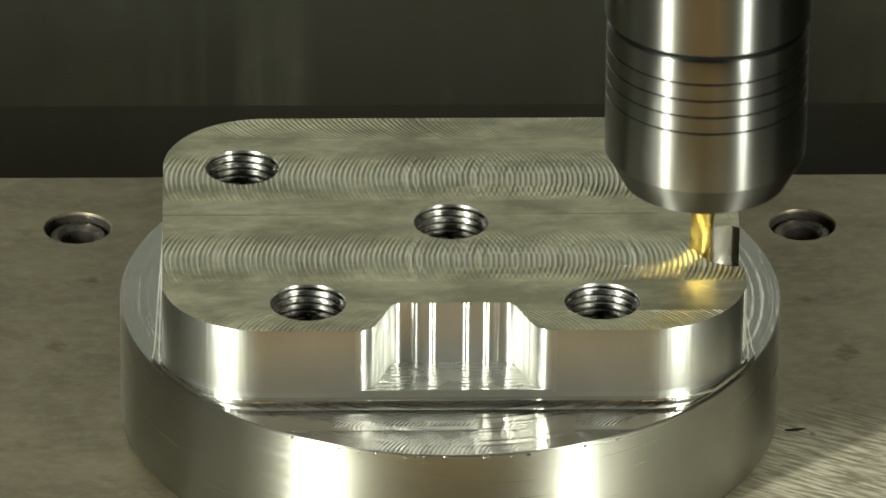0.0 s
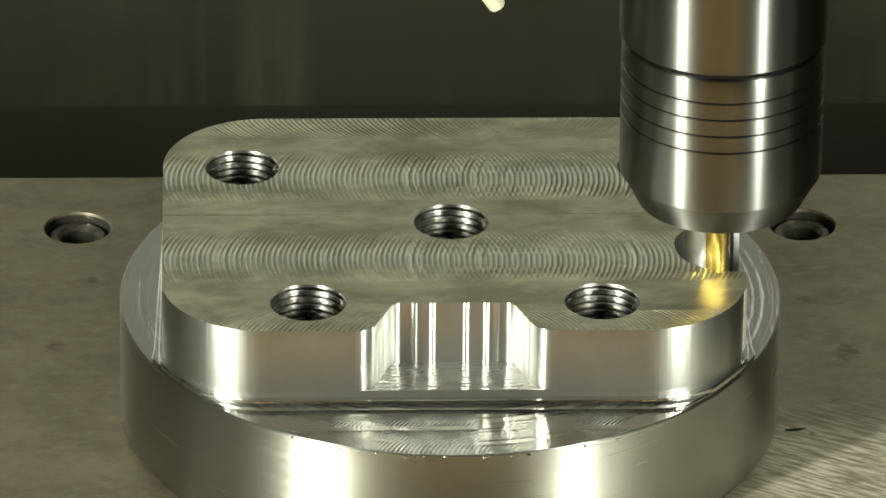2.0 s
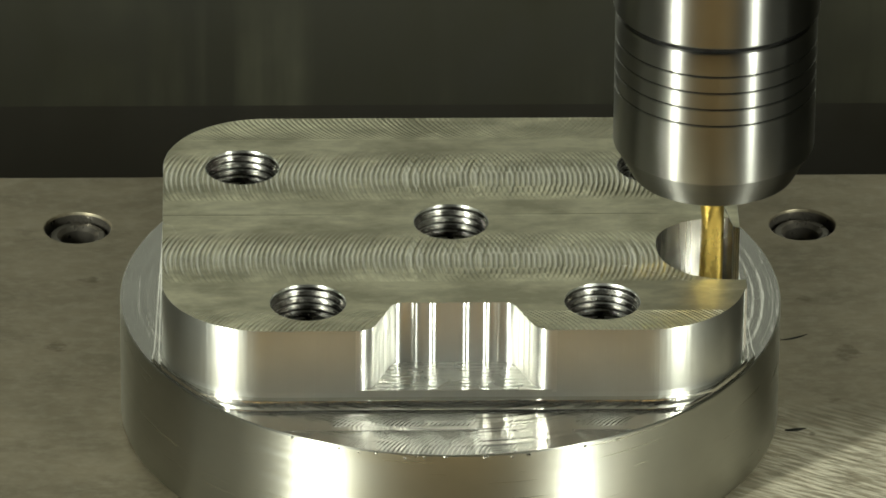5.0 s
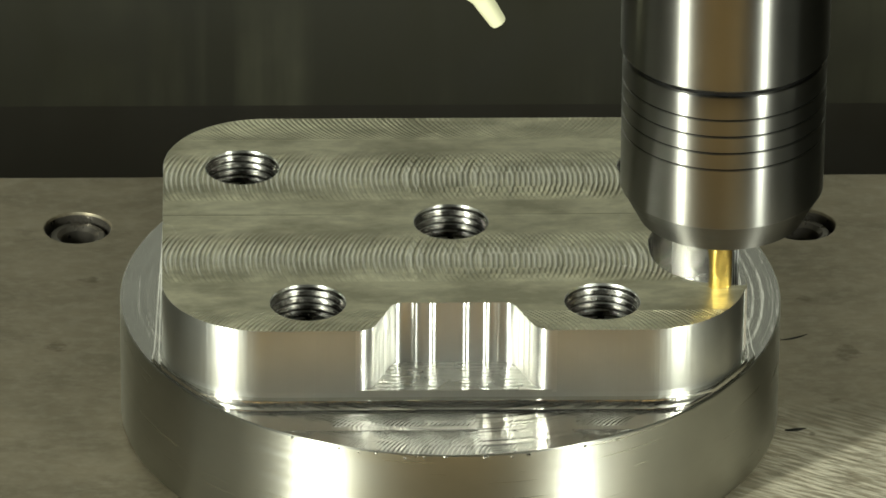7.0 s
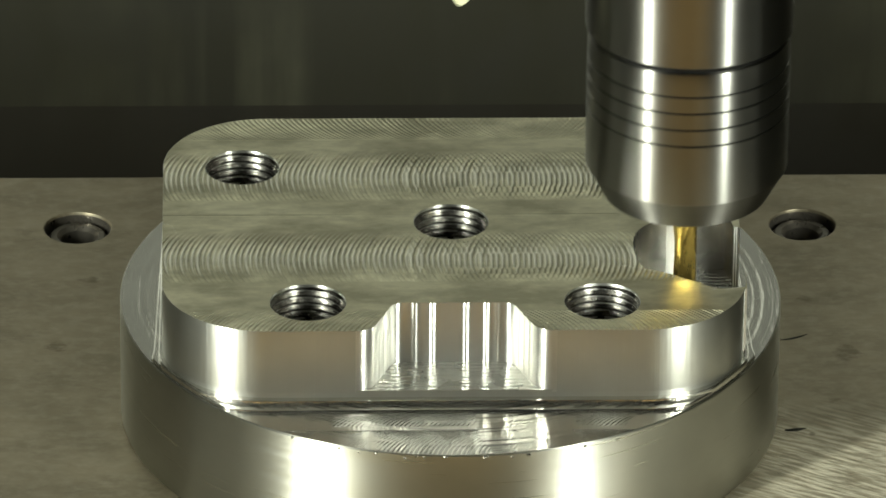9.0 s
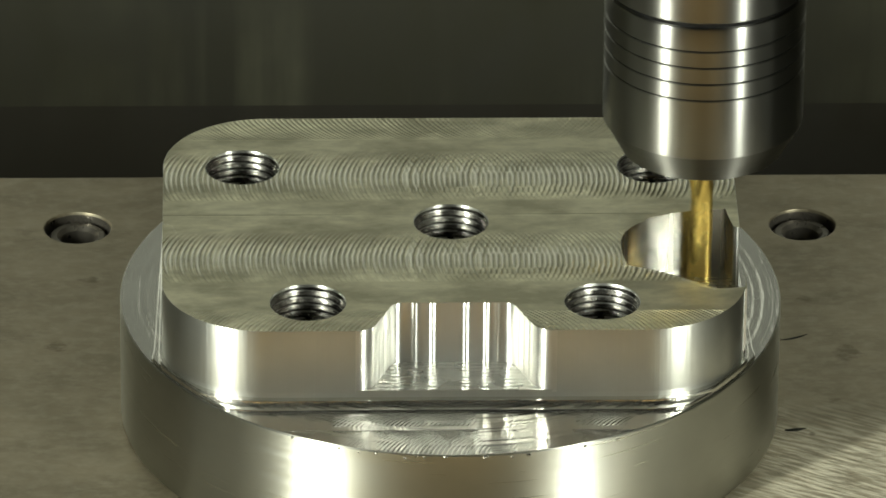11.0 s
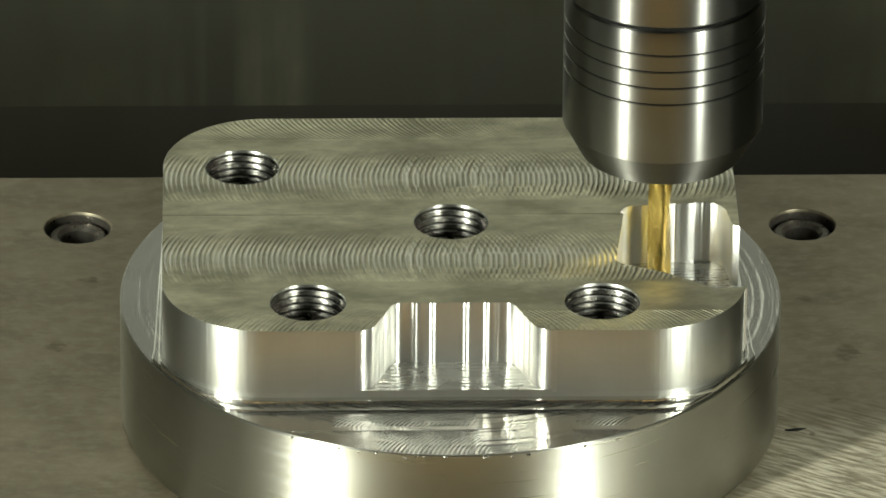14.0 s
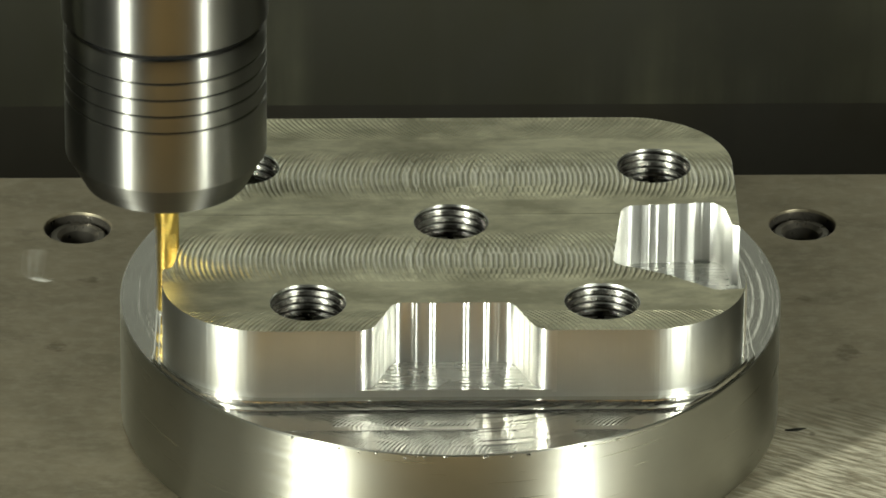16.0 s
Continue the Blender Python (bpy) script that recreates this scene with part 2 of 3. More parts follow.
def part(name, bm, material, parent=None, label="", angle=30.0):
    me = bpy.data.meshes.new(name)
    bmesh.ops.recalc_face_normals(bm, faces=bm.faces[:])
    bm.to_mesh(me)
    bm.free()
    return mesh_part(name, finish(me, angle), material, parent, label)


def box(size, at=(0, 0, 0), bevel=0.0):
    bm = bmesh.new()
    bmesh.ops.create_cube(bm, size=1.0, matrix=Matrix.Translation(at) @ Matrix.Diagonal((*size, 1)))
    if bevel:
        bmesh.ops.bevel(bm, geom=bm.edges[:], offset=bevel, segments=2, affect="EDGES", profile=0.5)
    return bm


def lathe(profile, n=96, closed=False):
    """A body turned round z from (radius, height) pairs."""
    bm = bmesh.new()
    rings = []
    for r, z in profile:
        if r < 1e-7:
            rings.append([bm.verts.new((0, 0, z))])
        else:
            rings.append([bm.verts.new((r * math.cos(2 * math.pi * i / n), r * math.sin(2 * math.pi * i / n), z)) for i in range(n)])
    pairs = list(zip(rings, rings[1:])) + ([(rings[-1], rings[0])] if closed else [])
    for a, b in pairs:
        for i in range(n):
            j = (i + 1) % n
            if len(a) == 1 and len(b) == 1:
                continue
            if len(a) == 1:
                bm.faces.new((a[0], b[i], b[j]))
            elif len(b) == 1:
                bm.faces.new((a[i], a[j], b[0]))
            else:
                bm.faces.new((a[i], a[j], b[j], b[i]))
    return bm


def slab(loops, z0, z1, edge=0.0):
    """A flat body between two heights, from closed plan loops (the later ones are holes), with eased edges."""
    cu = bpy.data.curves.new("plan", "CURVE")
    cu.dimensions, cu.fill_mode = "2D", "BOTH"
    cu.extrude, cu.bevel_depth, cu.offset, cu.bevel_resolution = (z1 - z0) / 2 - edge, edge, -edge, 1
    for loop in loops:
        sp = cu.splines.new("POLY")
        sp.points.add(len(loop) - 1)
        for p, (x, y) in zip(sp.points, loop):
            p.co = (x, y, 0, 1)
        sp.use_cyclic_u = True
    ob = new("plan", cu)
    me = bpy.data.meshes.new_from_object(ob.evaluated_get(bpy.context.evaluated_depsgraph_get()))
    bpy.data.objects.remove(ob)
    me.transform(Matrix.Translation((0, 0, (z0 + z1) / 2)))
    me.materials.clear()
    bm = bmesh.new()
    bm.from_mesh(me)
    bmesh.ops.remove_doubles(bm, verts=bm.verts[:], dist=2e-6)
    bm.to_mesh(me)
    bm.free()
    return me


def ring(x, y, r, n=72):
    return [(x + r * math.cos(2 * math.pi * i / n), y + r * math.sin(2 * math.pi * i / n)) for i in range(n)]


def rounded(points, n=10):
    """A plan line through (x, y, radius) corners, each eased with an arc."""
    out = []
    k = len(points)
    for i, (x, y, r) in enumerate(points):
        p = Vector((x, y))
        if r <= 0 or i in (0, k - 1):
            out.append((x, y))
            continue
        a, b = Vector(points[i - 1][:2]) - p, Vector(points[i + 1][:2]) - p
        la, lb = a.length, b.length
        a.normalize(), b.normalize()
        half = a.angle(b) / 2
        d = min(r / math.tan(half), la * 0.49, lb * 0.49)
        r = d * math.tan(half)
        c = p + (a + b).normalized() * (r / math.sin(half))
        s, e = p + a * d - c, p + b * d - c
        turn = s.angle_signed(e)
        for j in range(n + 1):
            v = s.copy()
            v.rotate(Matrix.Rotation(-turn * j / n, 2))
            out.append(tuple(c + v))
    return out


# ---- setting ----
TOP_Z, FLOOR_Z, LEDGE_Z = 0.0494, 0.0338, 0.0302
WX, WY, RC = 0.0678, 0.0536, 0.0245


def setting():
    tagged(part("wall_north", box((3.0, 0.03, 0.228), (0, 0.465, -0.035)), BACK), "dark oily sheet wall with vertical stains", "wall", kind="structure")
    tagged(part("wall_north_strip", box((3.0, 0.03, 0.053), (0, 0.4655, -0.1757)), LOW_STRIP), "brown-black sheet strip below the stained wall", "wall", kind="structure")
    tagged(part("wall_north_upper", box((0.26, 0.03, 1.87), (0, 0.465, 1.0165)), MIDDLE), "unseen grey sheet between the added reflector panels", "wall", kind="structure")
    # Added reflectors, out of view: the block top and plate mirror them.
    for side, x in (("west", -0.2265), ("east", 0.2265)):
        tagged(part("reflector_panel_" + side, box((0.19, 0.03, 1.87), (x, 0.465, 1.0165)), UPPER), "light reflector panel, added out of view", "wall", kind="structure")
    # Unseen dark sheets, added so that curved sides mirror something dark.
    for side, x in (("west", -0.913), ("east", 0.913)):
        tagged(part("wall_north_" + side, box((1.18, 0.03, 1.87), (x, 0.465, 1.0165)), BACK), "dark oily sheet wall with vertical stains", "wall", kind="structure")
    # Unseen enclosure walls; their tones are set for what the metal mirrors.
    part("wall_south", box((3.0, 0.03, 2.6), (0, -2.3, 0.65)), DIM)
    for side, x, y in (("west", -1.4, 0.1), ("east", 1.4, -0.3)):
        part("wall_" + side, box((0.03, y + 2.4, 2.6), (x, (y - 2.4) / 2, 0.65)), SHEET)
        tagged(part("wall_" + side + "_rear", box((0.03, 0.6 - y, 2.6), (x, (0.601 + y) / 2, 0.65)), BACK), "dark oily sheet wall with vertical stains", "wall", kind="structure")
    # Unseen roof, kept pale to bounce light onto the small edges.
    part("ceiling", box((3.0, 3.0, 0.03), (0, -0.9, 1.97)), UPPER)
    part("floor", box((3.0, 3.0, 0.03), (0, -0.9, -0.66)), TROUGH)
    part("trough", box((3.0, 0.03, 0.42), (0, 0.475, -0.4125)), TROUGH)
    part("apron", box((0.36, 0.9, 0.01), (-0.01, -0.66, -0.02), 0.002), AMBER)
    for name, label in (("wall_south", "unseen dark sheet wall, added behind the camera"), ("wall_west", "grey painted sheet enclosure wall"), ("wall_east", "grey painted sheet enclosure wall"),
                        ("ceiling", "unseen pale enclosure roof, added as a reflector"), ("floor", "dark oily machine floor"), ("trough", "dark oily chip trough behind the table"), ("apron", "amber brown apron sheet before the fixture plate")):
        tagged(bpy.data.objects[name], label, name.split("_")[0], kind="structure")


setting()


def fixture_plate():
    hole = [ring(s * 0.0897, 0.0915, 0.0082) for s in (-1, 1)]
    edge = [(-0.15, -0.19), (0.15, -0.19), (0.15, 0.1185), (-0.15, 0.1185)]
    base = new("fixture_plate")
    tagged(base, "brownish ground steel fixture plate with stains and scratches", "fixture plate")
    mesh_part("plate_body", finish(slab([edge] + hole, -0.030, 0.0, 0.0004)), PLATE, base)
    tagged(part("machine_table", box((0.7, 0.42, 0.12), (0, -0.09, -0.0905), 0.004), CAST), "dark cast iron machine table under the fixture plate", "machine table")
    tagged(part("table_pedestal", box((0.4, 0.3, 0.497), (0, -0.09, -0.399)), CAST), "dark cast pedestal under the machine table", "pedestal")


fixture_plate()


def socket_screw():
    thing = new("socket_head_screw")
    tagged(thing, "black socket head cap screw sunk in the steel plate", "screw", "plate screws")
    prof = [(0.0, -0.0118), (0.0040, -0.0118), (0.0043, -0.0060), (0.0052, -0.0050), (0.0066, -0.0050), (0.0073, -0.0057), (0.0075, -0.0066), (0.0075, -0.0165), (0.0, -0.0165)]
    part("screw_head", lathe(prof, 48), OXIDE_AND_SHADE, thing)
    # Liner whose dark colour paints the shade in the sunk hole.
    part("counterbore", lathe([(0.00815, -0.0036), (0.0081, -0.0184), (0.0, -0.0184)], 48), OXIDE_AND_SHADE, thing, "counterbore liner, darkened as painted shade")
    return thing


screw = socket_screw()
screw.matrix_basis = pose(-0.0897, 0.0915, 0.0028)
copy_thing(screw, pose(0.0897, 0.0915, 0.0028))


# ---- workpiece ----
FRONT = rounded([(-0.0276, -WY, 0), (-0.0197, -WY, 0.0055), (-0.0143, -0.0400, 0.0034), (0.0133, -0.0400, 0.0034), (0.0187, -WY, 0.0055), (0.0266, -WY, 0)], 16)
EAST = rounded([(WX, -0.0338, 0), (0.0605, -0.0345, 0.004), (0.0490, -0.0263, 0.02), (0.0372, -0.0210, 0.003), (0.0405, 0.0075, 0.0035), (0.0643, 0.0096, 0.005), (0.0662, -0.0022, 0.0004), (WX, -0.0030, 0)])
WEST_ARC = [(math.cos(a) ** 0.6, math.sin(a)) for a in (radians(88 - 176 * i / 24) for i in range(25))]


def west_line(depth):
    return [(-WX + depth * c, -0.0118 + 0.0112 * s) for c, s in WEST_ARC]


WEST = [(-WX, 0.0)] + west_line(0.0036) + [(-WX, -0.0236)]


def ridged(line, ridges, size=0.00005):
    """A notch wall with narrow upright ridges, (x, height, width) in millimetres, where the passes of the end mill met."""
    pts = [Vector(line[0])]
    for p, q in zip(line, line[1:]):
        p, q = Vector(p), Vector(q)
        n = max(1, int((q - p).length / 0.00014))
        pts += [p.lerp(q, (i + 1) / n) for i in range(n)]
    out = [tuple(pts[0])]
    for i in range(1, len(pts) - 1):
        p, d = pts[i], (pts[i + 1] - pts[i - 1]).normalized()
        k = size * (noise.noise((i * 0.06, 2.3, 3.1)) + 0.5 * noise.noise((i * 0.19, 7.7, 0.4)))
        k = k * min(1.0, max(0.0, (p.y + WY) / 0.002))
        k += sum(h * 0.001 * math.exp(-((p.x * 1000 - x) / w) ** 2) for x, h, w in ridges if p.y > -0.0525)
        out.append(tuple(p + Vector((d.y, -d.x)) * k))
    return out + [tuple(pts[-1])]


EAST_RIDGES = ((45.4, 0.10, 0.9), (47.3, -0.10, 0.20), (49.3, -0.09, 0.18), (51.2, 0.12, 1.0), (53.2, -0.10, 0.22), (56.2, 0.20, 1.7), (59.4, 0.06, 0.3), (60.4, 0.07, 0.3), (61.6, -0.10, 0.30))
RIDGES = ((-17.6, 0.13, 0.15), (-16.6, 0.18, 0.18), (-15.6, 0.15, 0.16), (-9.4, 0.26, 0.55), (-5.2, 0.30, 0.52), (2.5, 0.30, 0.55), (7.2, 0.27, 0.50), (9.6, 0.16, 0.50), (14.6, 0.15, 0.16), (15.7, 0.18, 0.18), (16.8, 0.13, 0.16))
FRONT, EAST_WALL = ridged(FRONT, RIDGES), ridged(EAST, EAST_RIDGES, 0.00006)
HOLES = ((0.0, 0.0), (-0.0490, 0.0282), (0.0490, 0.0282), (-0.0340, -0.0397), (0.0340, -0.0397))


def corner(cx, cy, a0, n=40):
    return [(cx + RC * math.cos(radians(a0 + 90 * i / n)), cy + RC * math.sin(radians(a0 + 90 * i / n))) for i in range(n + 1)]


def outline(notched):
    x, y = WX - RC, WY - RC
    pts = corner(-x, -y, 180)
    if notched:
        pts += FRONT
    pts += corner(x, -y, 270)
    if notched:
        pts += EAST_WALL
    pts += corner(x, y, 0) + corner(-x, y, 90)
    if notched:
        pts += WEST
    return pts


def split_top(me):
    """Slot 0 on the sides, 1 on faces that look up, 2 in the front and west notches, 3 in the east notch."""
    for p in me.polygons:
        x, y, z = p.center
        if p.normal.z > 0.99:
            p.material_index = 1
        elif abs(p.normal.z) < 0.5 and 0.03 < x < WX - 0.0002 and -0.036 < y < 0.0155 and (x < 0.066 or y > -0.03):
            p.material_index = 3
        elif abs(p.normal.z) < 0.5 and ((abs(x) < 0.0238 and -WY - 0.001 < y < -0.03 and (y > -WY + 0.0002 or abs(x) < 0.0232)) or (-WX + 0.0003 < x < -0.05 and -0.03 < y < 0.005)):
            p.material_index = 2
    return finish(me)


work = new("workpiece")
tagged(work, "face-milled aluminium block with threaded holes on a round blank", "workpiece")
holes = [ring(x, y, 0.0088) for x, y in HOLES]


def build_workpiece():
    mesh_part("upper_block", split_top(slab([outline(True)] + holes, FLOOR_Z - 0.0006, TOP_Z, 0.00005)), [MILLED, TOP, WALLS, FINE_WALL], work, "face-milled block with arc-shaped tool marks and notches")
    mesh_part("lower_block", split_top(slab([[(x * 0.9998, y * 0.9998) for x, y in outline(False)]] + holes, LEDGE_Z, FLOOR_Z)), [MILLED, NOTCH_FLOOR, MILLED, MILLED], work)
    prof = [(0.0, LEDGE_Z), (0.0777, LEDGE_Z), (0.0780, LEDGE_Z - 0.0003), (0.0780, 0.0008), (0.0774, 0.0002), (0.0, 0.0002)]
    blank = part("round_blank", lathe(prof, 160), [TURNED, LEDGE], work, "turned round aluminium blank")
    for p in blank.data.polygons:
        if p.normal.z > 0.9:
            p.material_index = 1
    for off, h in ((0.0042, 0.0008), (0.0016, 0.0018)):
        loop = []
        for x, y in outline(False):
            qx, qy = max(-WX + RC, min(WX - RC, x)), max(-WY + RC, min(WY - RC, y))
            k = (RC + 0.0004 + (off - 0.0004) * max(0.0, min(1.0, (-y - 0.022) / 0.016))) / RC
            v = Vector((qx + (x - qx) * k, qy + (y - qy) * k))
            if v.length > 0.0774:
                v *= 0.0774 / v.length
            loop.append(tuple(v))
        mesh_part("milling_step", finish(slab([loop], LEDGE_Z - 0.0005, LEDGE_Z + h, 0.00030)), LEDGE, work)
    teeth = []
    for i in range(-1, 11):
        z = TOP_Z - 0.0006 - i * 0.0018
        teeth += [(0.0089, z), (0.0088, z - 0.0003), (0.0083, z - 0.0009), (0.0083, z - 0.0012)]
    bm = lathe([(0.0094, TOP_Z - 0.0002)] + teeth + [(0.0089, LEDGE_Z + 0.0002)], 48)
    for v in bm.verts:
        if math.hypot(v.co.x, v.co.y) < 0.0092:
            v.co.z -= 0.0018 * (math.atan2(v.co.x, v.co.y) / (2 * math.pi) + 0.5)
            v.co.z = max(min(v.co.z, TOP_Z - 0.0006), LEDGE_Z + 0.0002)
            worn = 1 + 0.022 * noise.noise(v.co * 520) + 0.012 * noise.noise(v.co * 1500)
            v.co.x, v.co.y = v.co.x * worn, v.co.y * worn
    me = bpy.data.meshes.new("thread")
    bm.to_mesh(me)
    bm.free()
    me.materials.append(THREAD)
    for i, (x, y) in enumerate(HOLES):
        ob = new("thread", finish(me, 60))
        ob.parent, ob.location = work, (x, y, 0)
        tagged(ob, "cut screw thread")
        # Near-black disc paints the shade deep in the hole.
        part("hole_bottom", lathe([(0.0087, LEDGE_Z + 0.0006), (0.0, LEDGE_Z + 0.0004)], 40), DARK, ob, "bottom of the hole, its shade painted near-black")


build_workpiece()

# ---- metal still uncut in the east notch, cut away slice by slice ----
MOUTH = Vector((WX, -0.012))
GROWTH = ((-0.5, 0.0585, 9.0, 10.0), (0.0, 0.0570, 9.8, 11.0), (1.5, 0.0530, 10.5, 12.7), (4.2, 0.0480, 13.5, 17.0), (7.5, 0.0450, 15.5, 21.5), (9.2, 0.0416, 17.0, 24.0), (11.3, 0.0382, 17.8, 30.0), (11.95, 0.0376, 19.0, 34.0), (12.6, 0.0340, 40.0, 40.0))
slices = []


def reach(way):
    """How far the finished notch reaches from the middle of its mouth."""
    best = 1.0
    for (x0, y0), (x1, y1) in zip(EAST_WALL, EAST_WALL[1:]):
        dx, dy = x1 - x0, y1 - y0
        det = way.x * -dy + way.y * dx
        if abs(det) < 1e-12:
            continue
        px, py = x0 - MOUTH.x, y0 - MOUTH.y
        s = (px * -dy + py * dx) / det
        u = (way.x * py - way.y * px) / det
        if s > 1e-6 and -1e-6 <= u <= 1 + 1e-6:
            best = min(best, s)
    return best


def cut_at(t, way, final):
    row = [np.interp(t, [g[0] for g in GROWTH], [g[k] for g in GROWTH]) for k in (1, 2, 3)]
    a, b = WX - row[0], (row[1] if way.y > 0 else row[2]) / 1000
    n = np.interp(t, (0.0, 9.0, 11.95, 12.6), (2.3, 2.4, 2.2, 4.0))
    rest = 0.0007 if t < 14.2 else 0.0
    return min(max(final - rest, 0.0), (abs(way.x / a) ** n + abs(way.y / b) ** n) ** (-1 / n))


def build_slices():
    steps = [0.40, 1.0, 1.62, 2.25, 3.18, 4.18, 5.27, 6.15, 7.5, 8.4, 9.25, 10.1, 10.9, 11.48, 12.18, 13.88]
    angles = [radians(90 + 180 * i / 216) for i in range(217)]
    ways = [Vector((math.cos(a), math.sin(a))) for a in angles]
    ends = [reach(w) if 0 < i < 216 else (0.0090 if i == 0 else 0.0218) for i, w in enumerate(ways)]
    for k, t in enumerate(steps):
        inner = [cut_at((steps[k - 1] if k else -0.4) + 0.4, w, e) for w, e in zip(ways, ends)]
        outer = [cut_at(t + 0.4, w, e) if k < len(steps) - 1 else e for w, e in zip(ways, ends)]
        for sector in range(3):
            span = range(sector * 72, sector * 72 + 73)
            bm = bmesh.new()
            cols = []
            for i in span:
                p0, p1 = MOUTH + ways[i] * inner[i], MOUTH + ways[i] * max(outer[i], inner[i])
                cols.append([bm.verts.new((p.x, p.y, z)) for p in (p0, p1) for z in (FLOOR_Z + 0.00002, TOP_Z)])
            for a, b in zip(cols, cols[1:]):
                for f in ((a[0], b[0], b[1], a[1]), (a[2], a[3], b[3], b[2]), (a[1], b[1], b[3], a[3]), (a[0], a[2], b[2], b[0])):
                    bm.faces.new(f)
            bm.faces.new((cols[0][0], cols[0][1], cols[0][3], cols[0][2]))
            bm.faces.new((cols[-1][0], cols[-1][2], cols[-1][3], cols[-1][1]))
            bmesh.ops.remove_doubles(bm, verts=bm.verts[:], dist=1e-6)
            bmesh.ops.dissolve_degenerate(bm, dist=1e-6, edges=bm.edges[:])
            if len(bm.faces) < 4:
                bm.free()
                continue
            last = k == len(steps) - 1
            ob = part("uncut_metal", bm, [FINE_WALL if last else FRESH, TOP], work)
            for p in ob.data.polygons:
                if p.normal.z > 0.9:
                    p.material_index = 1
            slices.append((ob, t + 0.02 + (0.24 if last else 0.13) * sector))


build_slices()


def build_west_slices():
    lines = [west_line(d) for d in (0.0, 0.0017, 0.0036)]
    for k, (a, b) in enumerate(zip(lines, lines[1:])):
        for half, span in enumerate((slice(12, 25), slice(0, 13))):
            loop = a[span] + b[span][::-1]
            me = slab([loop], FLOOR_Z + 0.00002, TOP_Z)
            ob = mesh_part("uncut_metal", finish(me), [FRESH, TOP], work)
            for p in me.polygons:
                if p.normal.z > 0.9:
                    p.material_index = 1
            if not (k == 1 and half == 1):
                slices.append((ob, (15.36, 15.46)[half] if k == 0 else 15.95))


build_west_slices()


# ---- spindle tool ----
tool = new("collet_chuck")
tagged(tool, "shiny ground steel collet chuck holding a gold coated end mill", "tool holder")


def build_tool():
    n0 = 0.0343
    part("nose_cone", lathe([(0.0034, n0 + 0.004), (0.0034, n0), (0.0185, n0), (0.0192, n0 + 0.0004), (0.0231, n0 + 0.0078)], 128), NOSE, tool, "ground steel nose cone, shade painted into its colour")
    prof = [(0.0230, n0 + 0.0077), (0.0233, n0 + 0.0079), (0.0234, n0 + 0.0082)]
    for i in range(4):
        z = n0 + 0.0228 + i * 0.0042
        prof += [(0.0234, z), (0.0231, z + 0.00015), (0.0231, z + 0.0005), (0.0234, z + 0.00065)]
    prof += [(0.0234, n0 + 0.0408), (0.0231, n0 + 0.0414), (0.0222, n0 + 0.0415)]
    part("clamping_nut", lathe(prof, 128), STEEL, tool, "ground steel nut with four fine grooves")
    for i in range(4):
        z = n0 + 0.0228 + i * 0.0042
        # Near-black ring stands in for the shade inside the groove.
        part("groove", lathe([(0.02318, z + 0.00012), (0.02318, z + 0.00045)], 96), DARK, tool, "turned groove with its shade painted near-black")
    part("gap_ring", lathe([(0.0222, n0 + 0.0408), (0.0222, n0 + 0.0438)], 96), DARK, tool, "black gap ring")
    part("holder_body", lathe([(0.0221, n0 + 0.0430), (0.0236, n0 + 0.0431), (0.0239, n0 + 0.0435), (0.0239, n0 + 0.16), (0.0, n0 + 0.16)], 128), STEEL, tool, "bright steel holder body")


build_tool()
cutter = new("end_mill")
cutter.parent = tool


def build_cutter():
    bm = bmesh.new()
    R, n, rows = 0.0029, 36, 50
    rings = []
    for k in range(rows + 1):
        z = 0.039 * k / rows
        depth = max(0.0, min(1.0, (0.026 - z) / 0.006))
        turn = z / 0.11 * math.pi
        pts = []
        for i in range(n):
            a = 2 * math.pi * i / n
            c = (a * 3 / (2 * math.pi)) % 1.0
            r = R * (1 - depth * 0.30 * max(0.0, math.sin(math.pi * min(1.0, c / 0.72))) ** 0.8)
            pts.append(bm.verts.new((r * math.cos(a + turn), r * math.sin(a + turn), z)))
        rings.append(pts)
    for a, b in zip(rings, rings[1:]):
        for i in range(n):
            bm.faces.new((a[i], a[(i + 1) % n], b[(i + 1) % n], b[i]))
    bm.faces.new(rings[0])
    bm.faces.new(rings[-1])
    part("fluted_shank", bm, GOLD, cutter, "gold coated fluted carbide shank", 40)


build_cutter()


# ---- coolant nozzle beside the spindle ----
nozzle = new("coolant_nozzle")
tagged(nozzle, "pale plastic coolant nozzle hanging beside the spindle", "coolant nozzle")


def build_nozzle():
    tip = lathe([(0.0009, 0.0), (0.0017, 0.0), (0.0020, 0.0006), (0.0024, 0.0075), (0.0025, 0.008), (0.0036, 0.0110), (0.0036, 0.020), (0.0009, 0.020)], 32, True)
    part("tip", tip, PLASTIC, nozzle)
    for k in range(5):
        bm = lathe([(0.0022, 0.018 + k * 0.0125), (0.0042, 0.020 + k * 0.0125), (0.0046, 0.025 + k * 0.0125), (0.0036, 0.030 + k * 0.0125), (0.0022, 0.0312 + k * 0.0125)], 32)
        part("hose_link", bm, PLASTIC, nozzle)


build_nozzle()


